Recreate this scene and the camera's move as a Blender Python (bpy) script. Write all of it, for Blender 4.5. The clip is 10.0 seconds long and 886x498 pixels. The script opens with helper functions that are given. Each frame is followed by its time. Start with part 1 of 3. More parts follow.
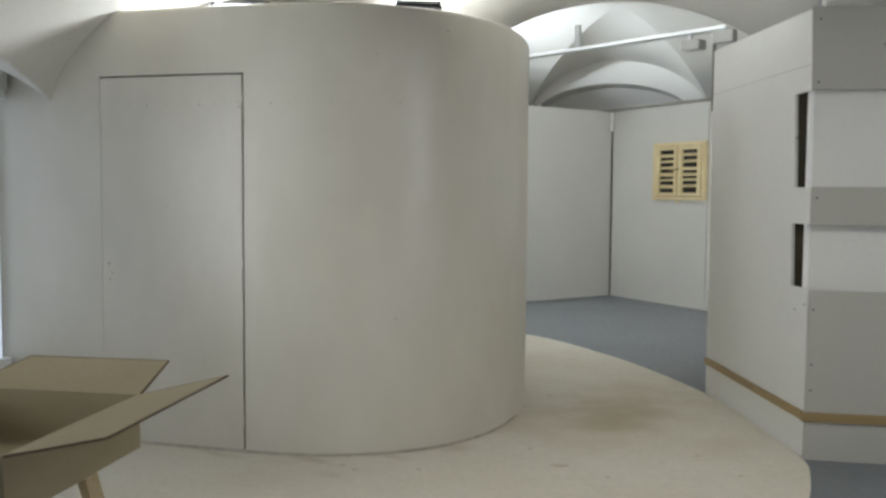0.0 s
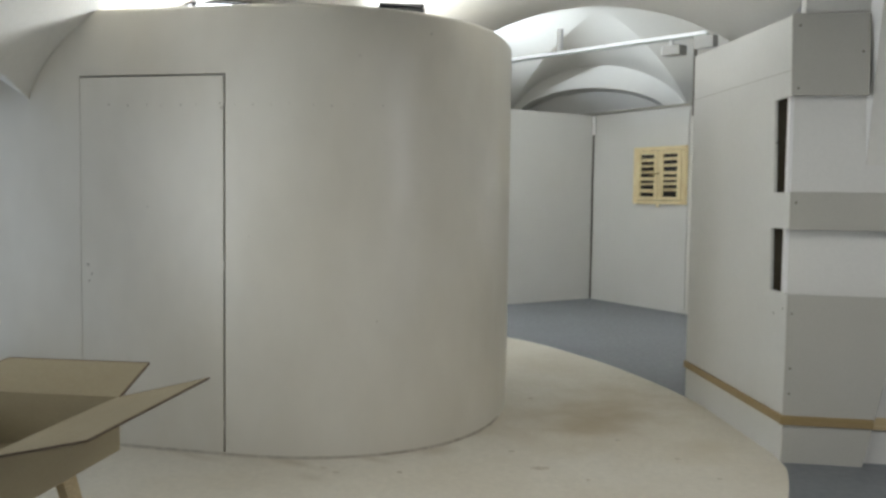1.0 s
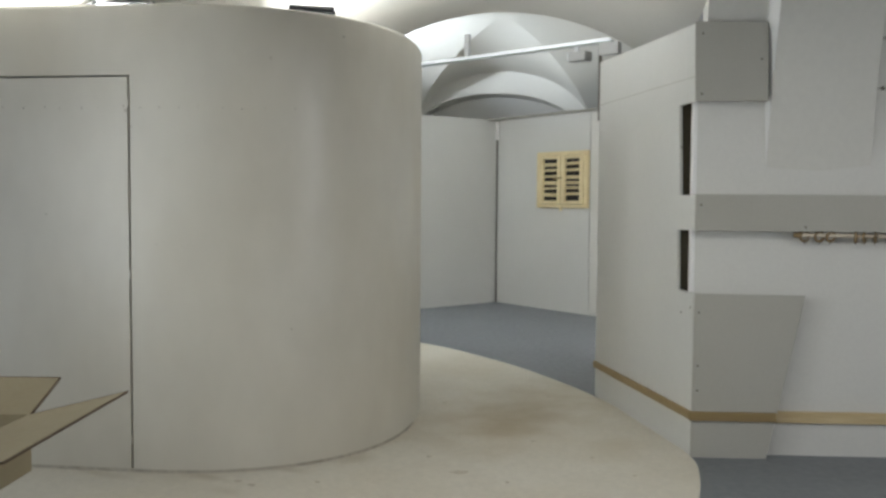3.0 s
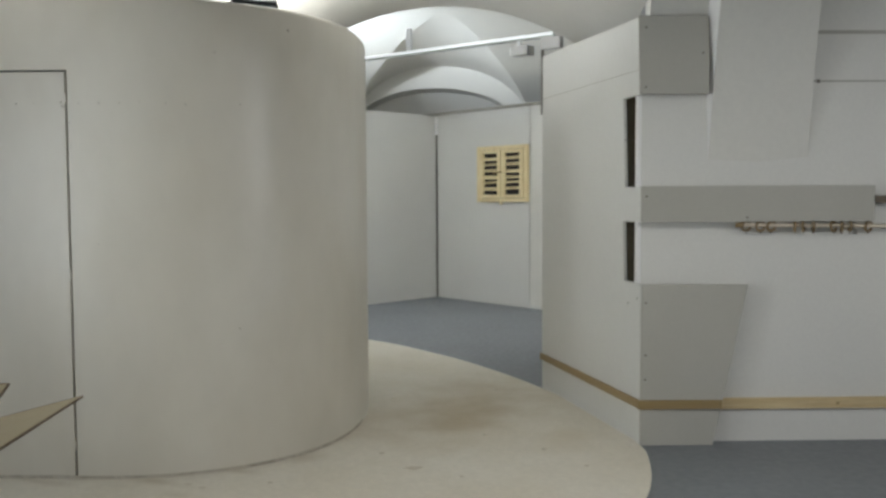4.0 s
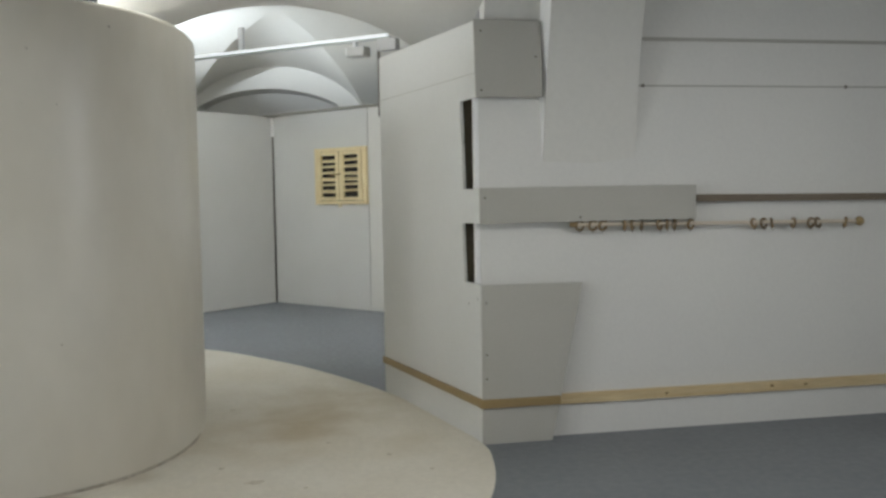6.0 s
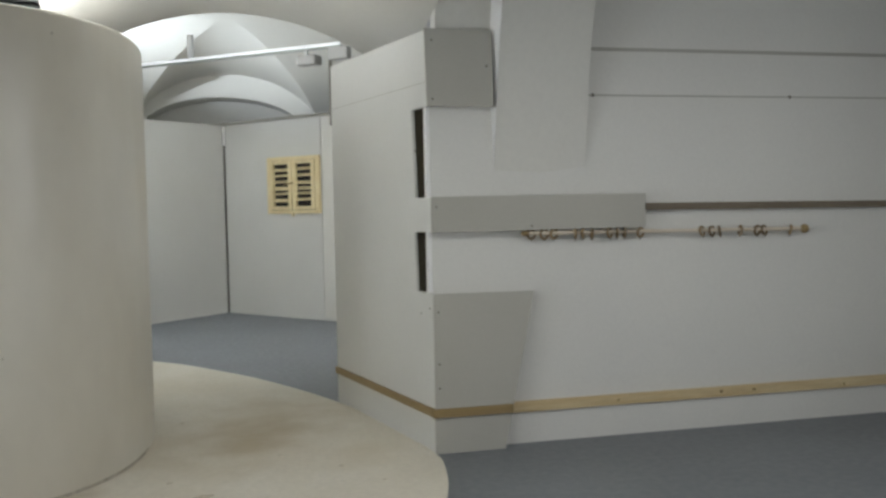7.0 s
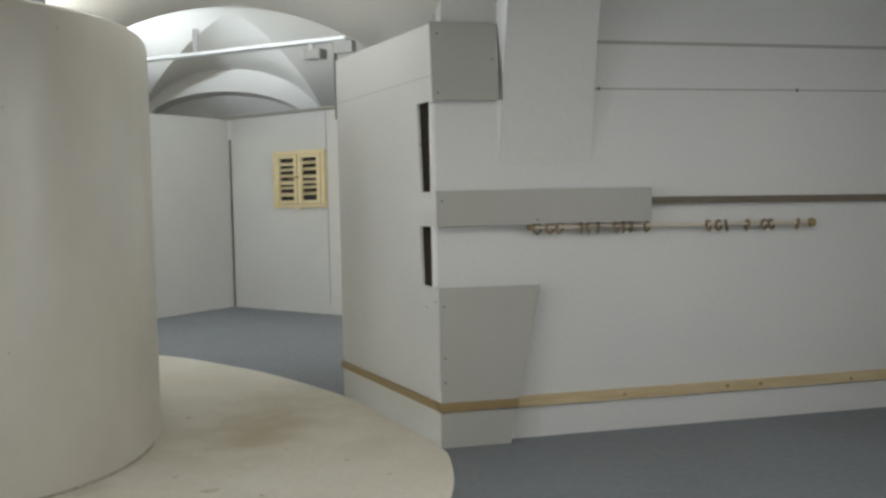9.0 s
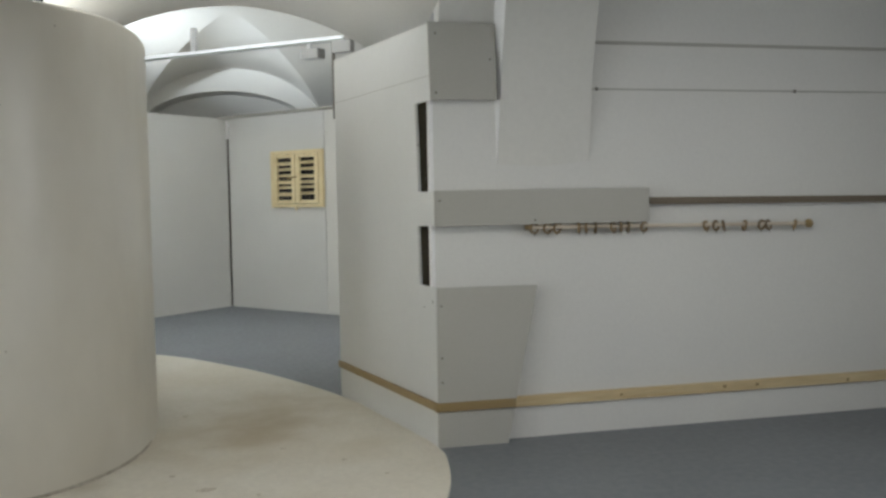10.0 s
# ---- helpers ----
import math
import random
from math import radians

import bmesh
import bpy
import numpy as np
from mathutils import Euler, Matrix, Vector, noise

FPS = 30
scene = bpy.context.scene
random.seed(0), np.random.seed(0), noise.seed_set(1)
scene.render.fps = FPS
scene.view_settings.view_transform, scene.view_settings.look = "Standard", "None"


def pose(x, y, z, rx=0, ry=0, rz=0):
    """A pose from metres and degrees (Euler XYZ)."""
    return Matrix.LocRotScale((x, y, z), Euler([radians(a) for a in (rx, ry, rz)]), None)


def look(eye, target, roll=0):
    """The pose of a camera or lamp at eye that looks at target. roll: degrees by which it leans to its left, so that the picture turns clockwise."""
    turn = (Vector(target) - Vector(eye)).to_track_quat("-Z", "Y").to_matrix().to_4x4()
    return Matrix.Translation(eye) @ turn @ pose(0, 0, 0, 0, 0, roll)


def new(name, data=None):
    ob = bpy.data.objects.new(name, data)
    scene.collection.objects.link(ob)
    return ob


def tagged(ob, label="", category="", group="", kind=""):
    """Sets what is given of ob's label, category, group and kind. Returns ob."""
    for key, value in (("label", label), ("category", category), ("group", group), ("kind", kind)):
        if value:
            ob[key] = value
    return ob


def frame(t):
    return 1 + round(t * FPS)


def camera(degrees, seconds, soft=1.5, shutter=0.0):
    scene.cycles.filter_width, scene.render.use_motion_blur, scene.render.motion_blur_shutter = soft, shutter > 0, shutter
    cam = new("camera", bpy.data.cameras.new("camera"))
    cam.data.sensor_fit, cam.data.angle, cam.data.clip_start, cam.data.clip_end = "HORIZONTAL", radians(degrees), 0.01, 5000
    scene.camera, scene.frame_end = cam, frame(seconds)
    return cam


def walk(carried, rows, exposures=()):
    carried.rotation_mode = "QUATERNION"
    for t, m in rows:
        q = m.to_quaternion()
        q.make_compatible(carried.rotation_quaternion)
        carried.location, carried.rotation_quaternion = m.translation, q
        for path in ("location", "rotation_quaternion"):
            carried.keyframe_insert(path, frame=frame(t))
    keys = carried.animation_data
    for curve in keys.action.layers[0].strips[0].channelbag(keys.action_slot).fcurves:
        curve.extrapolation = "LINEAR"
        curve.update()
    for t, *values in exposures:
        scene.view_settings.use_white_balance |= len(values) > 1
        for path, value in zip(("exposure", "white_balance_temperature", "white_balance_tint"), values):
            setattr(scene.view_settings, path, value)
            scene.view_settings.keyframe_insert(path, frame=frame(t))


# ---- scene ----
cam = camera(52, 10.0, 2.8)
walk(cam, [
    (0.0, pose(0.200, 0.004, 1.443, 86.32, -0.42, 14.36)),
    (0.5, pose(0.200, 0.001, 1.445, 86.39, -0.47, 13.95)),
    (1.0, pose(0.193, 0.003, 1.444, 86.49, -0.80, 13.16)),
    (1.5, pose(0.178, 0.007, 1.444, 86.42, -0.81, 12.02)),
    (2.0, pose(0.156, 0.011, 1.441, 86.74, -0.65, 10.56)),
    (2.5, pose(0.135, 0.012, 1.439, 86.98, -0.54, 8.74)),
    (4.0, pose(0.029, 0.030, 1.432, 86.63, 0.30, 2.74)),
    (4.5, pose(-0.002, 0.039, 1.433, 86.60, 0.74, 0.08)),
    (5.0, pose(-0.002, 0.074, 1.435, 86.62, 0.51, -3.31)),
    (5.5, pose(0.011, 0.090, 1.439, 86.52, 1.06, -4.95)),
    (6.0, pose(0.030, 0.096, 1.442, 86.60, 0.97, -7.37)),
    (7.5, pose(0.059, 0.109, 1.443, 87.22, 1.22, -10.43)),
    (8.0, pose(0.061, 0.111, 1.442, 87.01, 1.06, -10.21)),
    (8.5, pose(0.058, 0.113, 1.442, 86.85, 1.09, -10.07)),
    (9.0, pose(0.058, 0.115, 1.444, 86.72, 1.16, -9.80)),
    (9.5, pose(0.060, 0.113, 1.444, 86.74, 1.04, -10.00)),
    (10.0, pose(0.058, 0.113, 1.441, 86.74, 0.99, -9.94)),
])


# ---- light ----
world = bpy.data.worlds.new("sky")
scene.world = world
world.use_nodes = True
sky = world.node_tree.nodes.new("ShaderNodeTexSky")
sky.sky_type, sky.sun_disc = "NISHITA", False
sky.sun_elevation, sky.sun_rotation = radians(35), radians(200)
world.node_tree.links.new(sky.outputs[0], world.node_tree.nodes["Background"].inputs[0])
world.node_tree.nodes["Background"].inputs[1].default_value = 0.1
scene.view_settings.exposure = -0.58


def area_lamp(name, m, sx, sy, watts, colour, spread=180):
    data = bpy.data.lights.new(name, "AREA")
    data.shape, data.size, data.size_y, data.energy, data.color = "RECTANGLE", sx, sy, watts, colour
    data.spread = radians(spread)
    ob = new(name, data)
    ob.matrix_world = m
    return ob


DAY = (0.90, 0.955, 1.0)
WARM = (1.0, 0.99, 0.95)
COOL = (1.0, 0.985, 0.955)
# daylight in the window openings; side and back are fills at added windows
area_lamp("daylight_right", look((5.0, 2.0, 1.75), (-1.5, 4.6, 1.2)), 1.3, 1.9, 22, (0.945, 0.965, 1.0), 125)
area_lamp("daylight_left", look((-3.50, 2.62, 1.40), (1.9, 5.1, 1.7)), 0.5, 1.2, 12, DAY, 76)
area_lamp("fill_side", look((-3.68, 0.4, 1.55), (3.0, 2.6, 1.5)), 1.9, 1.2, 32, DAY)
area_lamp("fill_back", look((-0.6, -2.85, 2.0), (-0.4, 4.0, 1.0)), 3.6, 1.5, 6, WARM)
# added fills: a rail overhead out of view, and two unseen far windows
area_lamp("added_rail_light", look((1.4, 3.0, 2.42), (1.4, 3.1, 0.0)), 4.0, 0.10, 39, WARM)
area_lamp("fill_far_left", look((-3.5, 9.2, 1.7), (0.2, 11.6, 1.3)), 1.2, 1.2, 26, COOL)
area_lamp("fill_far", look((1.55, 8.7, 1.6), (-1.2, 11.6, 1.2)), 1.3, 1.4, 38, COOL)


# ---- materials ----
def material(name, colour, rough=0.6, grain=0.06, grain_size=60.0, stain=None, stain_size=1.2, stain_amount=0.3,
             bump=0.15, bump_size=90.0, metal=0.0, per_object=0.0, stretch=(1, 1, 1)):
    """Painted, raw or wooden surface: fine grain, broad stains and a fine relief."""
    m = bpy.data.materials.new(name)
    m.use_nodes = True
    n, k = m.node_tree.nodes, m.node_tree.links
    shader = n["Principled BSDF"]
    shader.inputs["Roughness"].default_value, shader.inputs["Metallic"].default_value = rough, metal
    place = n.new("ShaderNodeNewGeometry")
    mapping = n.new("ShaderNodeMapping")
    mapping.inputs["Scale"].default_value = stretch
    k.new(place.outputs["Position"], mapping.inputs["Vector"])

    def field(size, detail, low, high):
        tex = n.new("ShaderNodeTexNoise")
        tex.inputs["Scale"].default_value, tex.inputs["Detail"].default_value = size, detail
        k.new(mapping.outputs[0], tex.inputs["Vector"])
        ramp = n.new("ShaderNodeMapRange")
        ramp.inputs["From Min"].default_value, ramp.inputs["From Max"].default_value = 0.3, 0.7
        ramp.inputs["To Min"].default_value, ramp.inputs["To Max"].default_value = low, high
        k.new(tex.outputs[0], ramp.inputs["Value"])
        return ramp.outputs[0], tex.outputs[0]

    fine, _ = field(grain_size, 4, 1 - grain, 1 + grain)
    mix = n.new("ShaderNodeMix")
    mix.data_type, mix.blend_type = "RGBA", "MIX"
    mix.inputs["A"].default_value = (*colour, 1)
    mix.inputs["B"].default_value = (*(stain or [c * 0.8 for c in colour]), 1)
    broad, _ = field(stain_size, 5, 0.0, stain_amount)
    k.new(broad, mix.inputs["Factor"])
    mul = n.new("ShaderNodeVectorMath")
    mul.operation = "SCALE"
    k.new(mix.outputs["Result"], mul.inputs[0])
    k.new(fine, mul.inputs["Scale"])
    out = mul.outputs[0]
    if per_object:
        info = n.new("ShaderNodeObjectInfo")
        rng = n.new("ShaderNodeMapRange")
        rng.inputs["To Min"].default_value, rng.inputs["To Max"].default_value = 1 - per_object, 1 + per_object
        k.new(info.outputs["Random"], rng.inputs["Value"])
        mul2 = n.new("ShaderNodeVectorMath")
        mul2.operation = "SCALE"
        k.new(out, mul2.inputs[0])
        k.new(rng.outputs[0], mul2.inputs["Scale"])
        out = mul2.outputs[0]
    k.new(out, shader.inputs["Base Color"])
    wear, _ = field(grain_size * 0.3, 3, rough - 0.06, rough + 0.08)
    k.new(wear, shader.inputs["Roughness"])
    if bump:
        _, relief = field(bump_size, 5, 0, 1)
        b = n.new("ShaderNodeBump")
        b.inputs["Strength"].default_value, b.inputs["Distance"].default_value = bump, 0.004
        k.new(relief, b.inputs["Height"])
        k.new(b.outputs[0], shader.inputs["Normal"])
    return m


PLASTER = material("drum_plaster", (0.675, 0.645, 0.572), 0.36, 0.022, 7, (0.56, 0.515, 0.42), 1.1, 0.75, 0.06, 9, stretch=(1, 1, 0.55))
DOOR_PAINT = material("door_paint", (0.67, 0.642, 0.572), 0.40, 0.024, 8, (0.57, 0.525, 0.43), 1.4, 0.65, 0.06, 11, stretch=(1, 1, 0.55))
# Extra white: the lit look of two edges, and the clamp's own colour.
LIT_EDGE_CLAMP_WHITE = material("lit_edge_and_clamp_white", (0.88, 0.87, 0.85), 0.45, 0.01, 50, (0.85, 0.84, 0.82), 1.0, 0.4, 0.03, 30)
WHITE = material("white_wall_paint", (0.74, 0.725, 0.675), 0.6, 0.02, 50, (0.66, 0.65, 0.62), 0.8, 0.5, 0.15, 22)
VAULT = material("vault_limewash", (0.73, 0.71, 0.65), 0.75, 0.02, 30, (0.66, 0.65, 0.61), 0.7, 0.5, 0.2, 10)
BOARD = material("painted_board", (0.685, 0.68, 0.648), 0.55, 0.02, 60, (0.605, 0.60, 0.57), 1.0, 0.5, 0.05, 60)
CARD_GREY = material("bare_plasterboard", (0.46, 0.445, 0.395), 0.7, 0.03, 120, (0.42, 0.405, 0.35), 2.0, 0.5, 0.05, 150)
GREY_FLOOR = material("grey_floor_paint", (0.185, 0.198, 0.214), 0.5, 0.04, 70, (0.145, 0.154, 0.168), 1.1, 0.6, 0.08, 60)
CREAM = material("cream_floor_screed", (0.68, 0.645, 0.56), 0.6, 0.05, 35, (0.56, 0.50, 0.38), 0.9, 0.6, 0.25, 25)


def worn_patch(m, centre, reach, colour, amount):
    """A worn, dirty patch with a ragged outline on a floor."""
    n, k = m.node_tree.nodes, m.node_tree.links
    shader = n["Principled BSDF"]
    base = shader.inputs["Base Color"].links[0].from_socket
    geo = n.new("ShaderNodeNewGeometry")
    mp = n.new("ShaderNodeMapping")
    mp.vector_type = "TEXTURE"
    mp.inputs["Location"].default_value = (*centre, 0)
    mp.inputs["Rotation"].default_value = (0, 0, radians(-20))
    mp.inputs["Scale"].default_value = (*reach, 1)
    k.new(geo.outputs["Position"], mp.inputs["Vector"])
    noise_tex = n.new("ShaderNodeTexNoise")
    noise_tex.inputs["Scale"].default_value, noise_tex.inputs["Detail"].default_value = 3.5, 6
    k.new(geo.outputs["Position"], noise_tex.inputs["Vector"])
    dist = n.new("ShaderNodeVectorMath")
    dist.operation = "LENGTH"
    k.new(mp.outputs[0], dist.inputs[0])
    add = n.new("ShaderNodeMath")
    add.operation = "ADD"
    k.new(dist.outputs["Value"], add.inputs[0])
    k.new(noise_tex.outputs[0], add.inputs[1])
    ramp = n.new("ShaderNodeMapRange")
    ramp.interpolation_type = "SMOOTHSTEP"
    for key, v in (("From Min", 0.45), ("From Max", 1.45), ("To Min", amount), ("To Max", 0.0)):
        ramp.inputs[key].default_value = v
    k.new(add.outputs[0], ramp.inputs["Value"])
    mix = n.new("ShaderNodeMix")
    mix.data_type = "RGBA"
    mix.inputs["B"].default_value = (*colour, 1)
    k.new(ramp.outputs[0], mix.inputs["Factor"])
    k.new(base, mix.inputs["A"])
    k.new(mix.outputs["Result"], shader.inputs["Base Color"])


worn_patch(CREAM, (-0.12, 6.1), (0.75, 1.5), (0.50, 0.43, 0.31), 0.9)
worn_patch(CREAM, (-0.10, 5.85), (0.42, 0.72), (0.40, 0.325, 0.205), 0.6)
worn_patch(CREAM, (0.5, 5.3), (0.3, 0.5), (0.56, 0.50, 0.38), 0.6)
for cx, cy, rx, ry, k in ((-1.62, 4.42, 0.34, 0.07, 0.6), (-1.25, 4.60, 0.22, 0.08, 0.5), (-0.95, 4.85, 0.16, 0.16, 0.5), (-2.2, 4.40, 0.30, 0.06, 0.45), (-1.45, 4.22, 0.16, 0.08, 0.35)):
    worn_patch(CREAM, (cx, cy), (rx, ry), (0.42, 0.36, 0.26), k)
PINE = material("pine", (0.66, 0.54, 0.32), 0.5, 0.10, 30, (0.50, 0.34, 0.16), 6, 0.6, 0.1, 40, stretch=(0.3, 3, 6))
ROD_WOOD = material("pale_rod_wood", (0.70, 0.62, 0.50), 0.45, 0.05, 30, (0.60, 0.50, 0.38), 6, 0.5, 0.05, 40, stretch=(0.3, 3, 6))
OLD_WOOD = material("brown_wood", (0.31, 0.225, 0.095), 0.55, 0.10, 30, (0.26, 0.17, 0.09), 6, 0.6, 0.1, 40, stretch=(0.3, 3, 6))
STRIP_WOOD = material("dull_brown_wood", (0.17, 0.137, 0.092), 0.6, 0.10, 30, (0.15, 0.11, 0.07), 6, 0.6, 0.1, 40, stretch=(0.3, 3, 6))
DARK_WOOD = material("dark_stud", (0.105, 0.085, 0.052), 0.7, 0.1, 30)
RING_WOOD = material("ring_wood", (0.22, 0.155, 0.08), 0.45, 0.1, 60, per_object=0.35)
SHUTTER = material("cream_shutter_paint", (0.82, 0.71, 0.44), 0.45, 0.03, 60, (0.68, 0.52, 0.26), 8, 0.5, 0.05, 60)
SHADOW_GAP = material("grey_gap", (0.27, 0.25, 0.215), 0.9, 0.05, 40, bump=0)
# Near-black sheets in this give the shade behind door gaps and louvres.
DARK = material("gap_shade", (0.03, 0.027, 0.023), 0.9, 0.05, 40, bump=0)
CARTON = material("carton_board", (0.43, 0.365, 0.235), 0.8, 0.04, 90, (0.36, 0.295, 0.185), 3, 0.5, 0.08, 150, stretch=(1, 1, 4))
# Dark colour puts the corrugation's shade into the cut edges.
CARTON_EDGE = material("carton_cut_edge", (0.13, 0.09, 0.055), 0.9, 0.15, 200, bump=0.3, bump_size=220)
BLACK = material("black_metal", (0.02, 0.02, 0.022), 0.45, 0.05, 60, bump=0.03)
RAIL_WHITE = material("white_enamel", (0.80, 0.81, 0.80), 0.35, 0.01, 60, bump=0)
RAIL_GREY = material("rail_enamel", (0.50, 0.53, 0.51), 0.4, 0.01, 60, bump=0)
FIXTURE = material("grey_fixture", (0.52, 0.52, 0.50), 0.5, 0.02, 60, bump=0)
STEEL = material("screw_steel", (0.20, 0.18, 0.15), 0.5, 0.05, 60, bump=0, metal=0.6)


FILLER = material("filler_paste", (0.52, 0.48, 0.41), 0.8, 0.2, 60)
SPECK = material("brown_specks", (0.55, 0.495, 0.40), 0.9, 0.2, 60)
FOOT = material("dirt_shade_joint", (0.36, 0.32, 0.26), 0.9, 0.2, 30, (0.55, 0.51, 0.43), 5, 1.0)


def glow(name, colour, strength):
    m = bpy.data.materials.new(name)
    m.use_nodes = True
    s = m.node_tree.nodes["Principled BSDF"]
    s.inputs["Base Color"].default_value = (0.8, 0.8, 0.8, 1)
    s.inputs["Emission Color"].default_value = (*colour, 1)
    s.inputs["Emission Strength"].default_value = strength
    return m


LAMP_GLASS = glow("lamp_glass", (0.86, 0.93, 1.0), 6.0)
TUBE_GLOW = glow("tube_light", (0.90, 0.96, 1.0), 1.1)
OUTDOORS = glow("bright_outdoors", (0.66, 0.80, 1.0), 0.9)


# ---- mesh helpers ----
def link_mesh(name, bm, mat, parent=None, label="", smooth=False):
    me = bpy.data.meshes.new(name)
    bmesh.ops.recalc_face_normals(bm, faces=bm.faces)
    if smooth:
        for f in bm.faces:
            f.smooth = True
    bm.to_mesh(me)
    bm.free()
    me.materials.append(mat)
    ob = new(name, me)
    ob.parent = parent
    return tagged(ob, label)


def part(name, bm, mat, parent, label="", smooth=False):
    return link_mesh(name, bm, mat, parent, label, smooth)


def empty(name, x=0, y=0, z=0):
    ob = new(name)
    ob.location = (x, y, z)
    ob.empty_display_size = 0.1
    bpy.context.view_layer.update()
    return ob


def box(bm, lo, hi, m=None, bevel=0.0):
    """A box from corner lo to corner hi, moved by m."""
    size = [b - a for a, b in zip(lo, hi)]
    mid = [(a + b) / 2 for a, b in zip(lo, hi)]
    made = bmesh.ops.create_cube(bm, size=1, matrix=(m or Matrix()) @ Matrix.Translation(mid) @ Matrix.Diagonal((*size, 1)))
    if bevel:
        edges = list({e for v in made["verts"] for e in v.link_edges})
        bmesh.ops.bevel(bm, geom=edges, offset=bevel, segments=2, affect="EDGES")
    return bm


def boxed(lo, hi, m=None, bevel=0.0):
    return box(bmesh.new(), lo, hi, m, bevel)


def prism(bm, outline, thick, m=None):
    """A flat plate: outline of (u, v) in the plane, from depth 0 to thick along w; m maps (u, w, v)."""
    m = m or Matrix()
    a = [bm.verts.new(m @ Vector((u, 0, v))) for u, v in outline]
    b = [bm.verts.new(m @ Vector((u, thick, v))) for u, v in outline]
    bm.faces.new(a)
    bm.faces.new(b[::-1])
    for i in range(len(a)):
        j = (i + 1) % len(a)
        bm.faces.new((a[i], b[i], b[j], a[j]))
    return bm


def tube(bm, p, q, r, sides=12, r2=None):
    p, q = Vector(p), Vector(q)
    m = Matrix.Translation((p + q) / 2) @ (q - p).to_track_quat("Z", "Y").to_matrix().to_4x4()
    bmesh.ops.create_cone(bm, cap_ends=True, segments=sides, radius1=r, radius2=r if r2 is None else r2,
                          depth=(q - p).length, matrix=m)
    return bm


def ring(bm, m, big, small, n=20, k=8):
    rows = []
    for i in range(n):
        a = 2 * math.pi * i / n
        rows.append([bm.verts.new(m @ Vector(((big + small * math.cos(b)) * math.cos(a), small * math.sin(b),
                     (big + small * math.cos(b)) * math.sin(a)))) for b in (2 * math.pi * j / k for j in range(k))])
    for i in range(n):
        for j in range(k):
            bm.faces.new((rows[i][j], rows[(i + 1) % n][j], rows[(i + 1) % n][(j + 1) % k], rows[i][(j + 1) % k]))
    return bm


def along(p, q):
    """Frame of a wall from plan point p to q: x along it, y to its back, z up."""
    d = Vector((q[0] - p[0], q[1] - p[1], 0)).normalized()
    m = Matrix(((d.x, -d.y, 0, p[0]), (d.y, d.x, 0, p[1]), (0, 0, 1, 0), (0, 0, 0, 1)))
    return m


# ---- floors ----
floor = link_mesh("floor", boxed((-7, -3.2, -0.2), (6.2, 14.0, 0.0)), GREY_FLOOR)
tagged(floor, "smooth grey painted concrete floor", "floor", kind="structure")


def spline(points, steps=10):
    out = []
    n = len(points)
    for i in range(n):
        p0, p1, p2, p3 = (Vector(points[(i + j - 1) % n]) for j in range(4))
        for s in range(steps):
            t = s / steps
            out.append(0.5 * (2 * p1 + (p2 - p0) * t + (2 * p0 - 5 * p1 + 4 * p2 - p3) * t * t + (3 * p1 - p0 - 3 * p2 + p3) * t ** 3))
    return out


edge = spline([(-2.6, 9.6), (-1.2, 8.95), (-0.42, 8.12), (0.05, 7.42), (0.46, 6.62), (0.72, 5.88), (0.885, 5.22), (0.895, 4.86),
               (0.78, 4.28), (0.40, 3.35), (-0.4, 2.3), (-2.0, 1.5), (-3.65, 1.4), (-3.65, 3.0), (-5.8, 4.5), (-5.8, 9.4)])
bm = bmesh.new()
prism(bm, [(v.x, v.y) for v in edge], 0.012, Matrix(((1, 0, 0, 0), (0, 0, 1, 0), (0, -1, 0, 0.012), (0, 0, 0, 1))))
screed = link_mesh("pavement", bm, CREAM)
tagged(screed, "stained cream screed floor with a curved edge", "floor", kind="structure")

rng = random.Random(8)
bm = bmesh.new()
for x, y, r in ((-0.36, 4.68, 0.030), (-0.33, 4.69, 0.018), (-1.45, 4.38, 0.014), (-1.36, 4.33, 0.012), (-0.55, 4.95, 0.012), (0.02, 5.35, 0.012),
                (0.35, 5.05, 0.014), (-0.1, 4.55, 0.010), (0.55, 4.75, 0.010), (-0.62, 6.3, 0.016), (0.1, 6.6, 0.012), (-1.05, 4.42, 0.012)):
    ring_pts = []
    for i in range(11):
        a = 2 * math.pi * i / 11
        k = r * rng.uniform(0.55, 1.15)
        ring_pts.append((x + 1.5 * k * math.cos(a), y + k * math.sin(a)))
    prism(bm, ring_pts, 0.003, Matrix(((1, 0, 0, 0), (0, 0, 1, 0), (0, -1, 0, 0.0150), (0, 0, 0, 1))))
tagged(link_mesh("specks", bm, SPECK), "brown specks and chips on the cream floor", "dirt", kind="stuff")

# ---- drum ----
CX, CY, RB, TOP = -2.05, 5.78, 1.33, 2.42
RIGHT, LEFT = 1.295, 3.4


def drum_point(x):
    """The drum's outer face in plan, at x, on its front half."""
    a, n = (RIGHT, 2.35) if x > CX else (LEFT, 2.6)
    u = min(1.0, abs(x - CX) / a)
    return Vector((x, CY - RB * (1 - u ** n) ** (1 / n)))


def drum_outline(x0, x1, count):
    """Points from x0 to x1, closer together where the face turns."""
    a0, a1 = (math.asin(max(-1, min(1, (x - CX) / (RIGHT if x > CX else LEFT)))) for x in (x0, x1))
    pts = []
    for i in range(count + 1):
        t = a0 + (a1 - a0) * i / count
        pts.append(drum_point(CX + (RIGHT if t > 0 else LEFT) * math.sin(t)))
    return pts


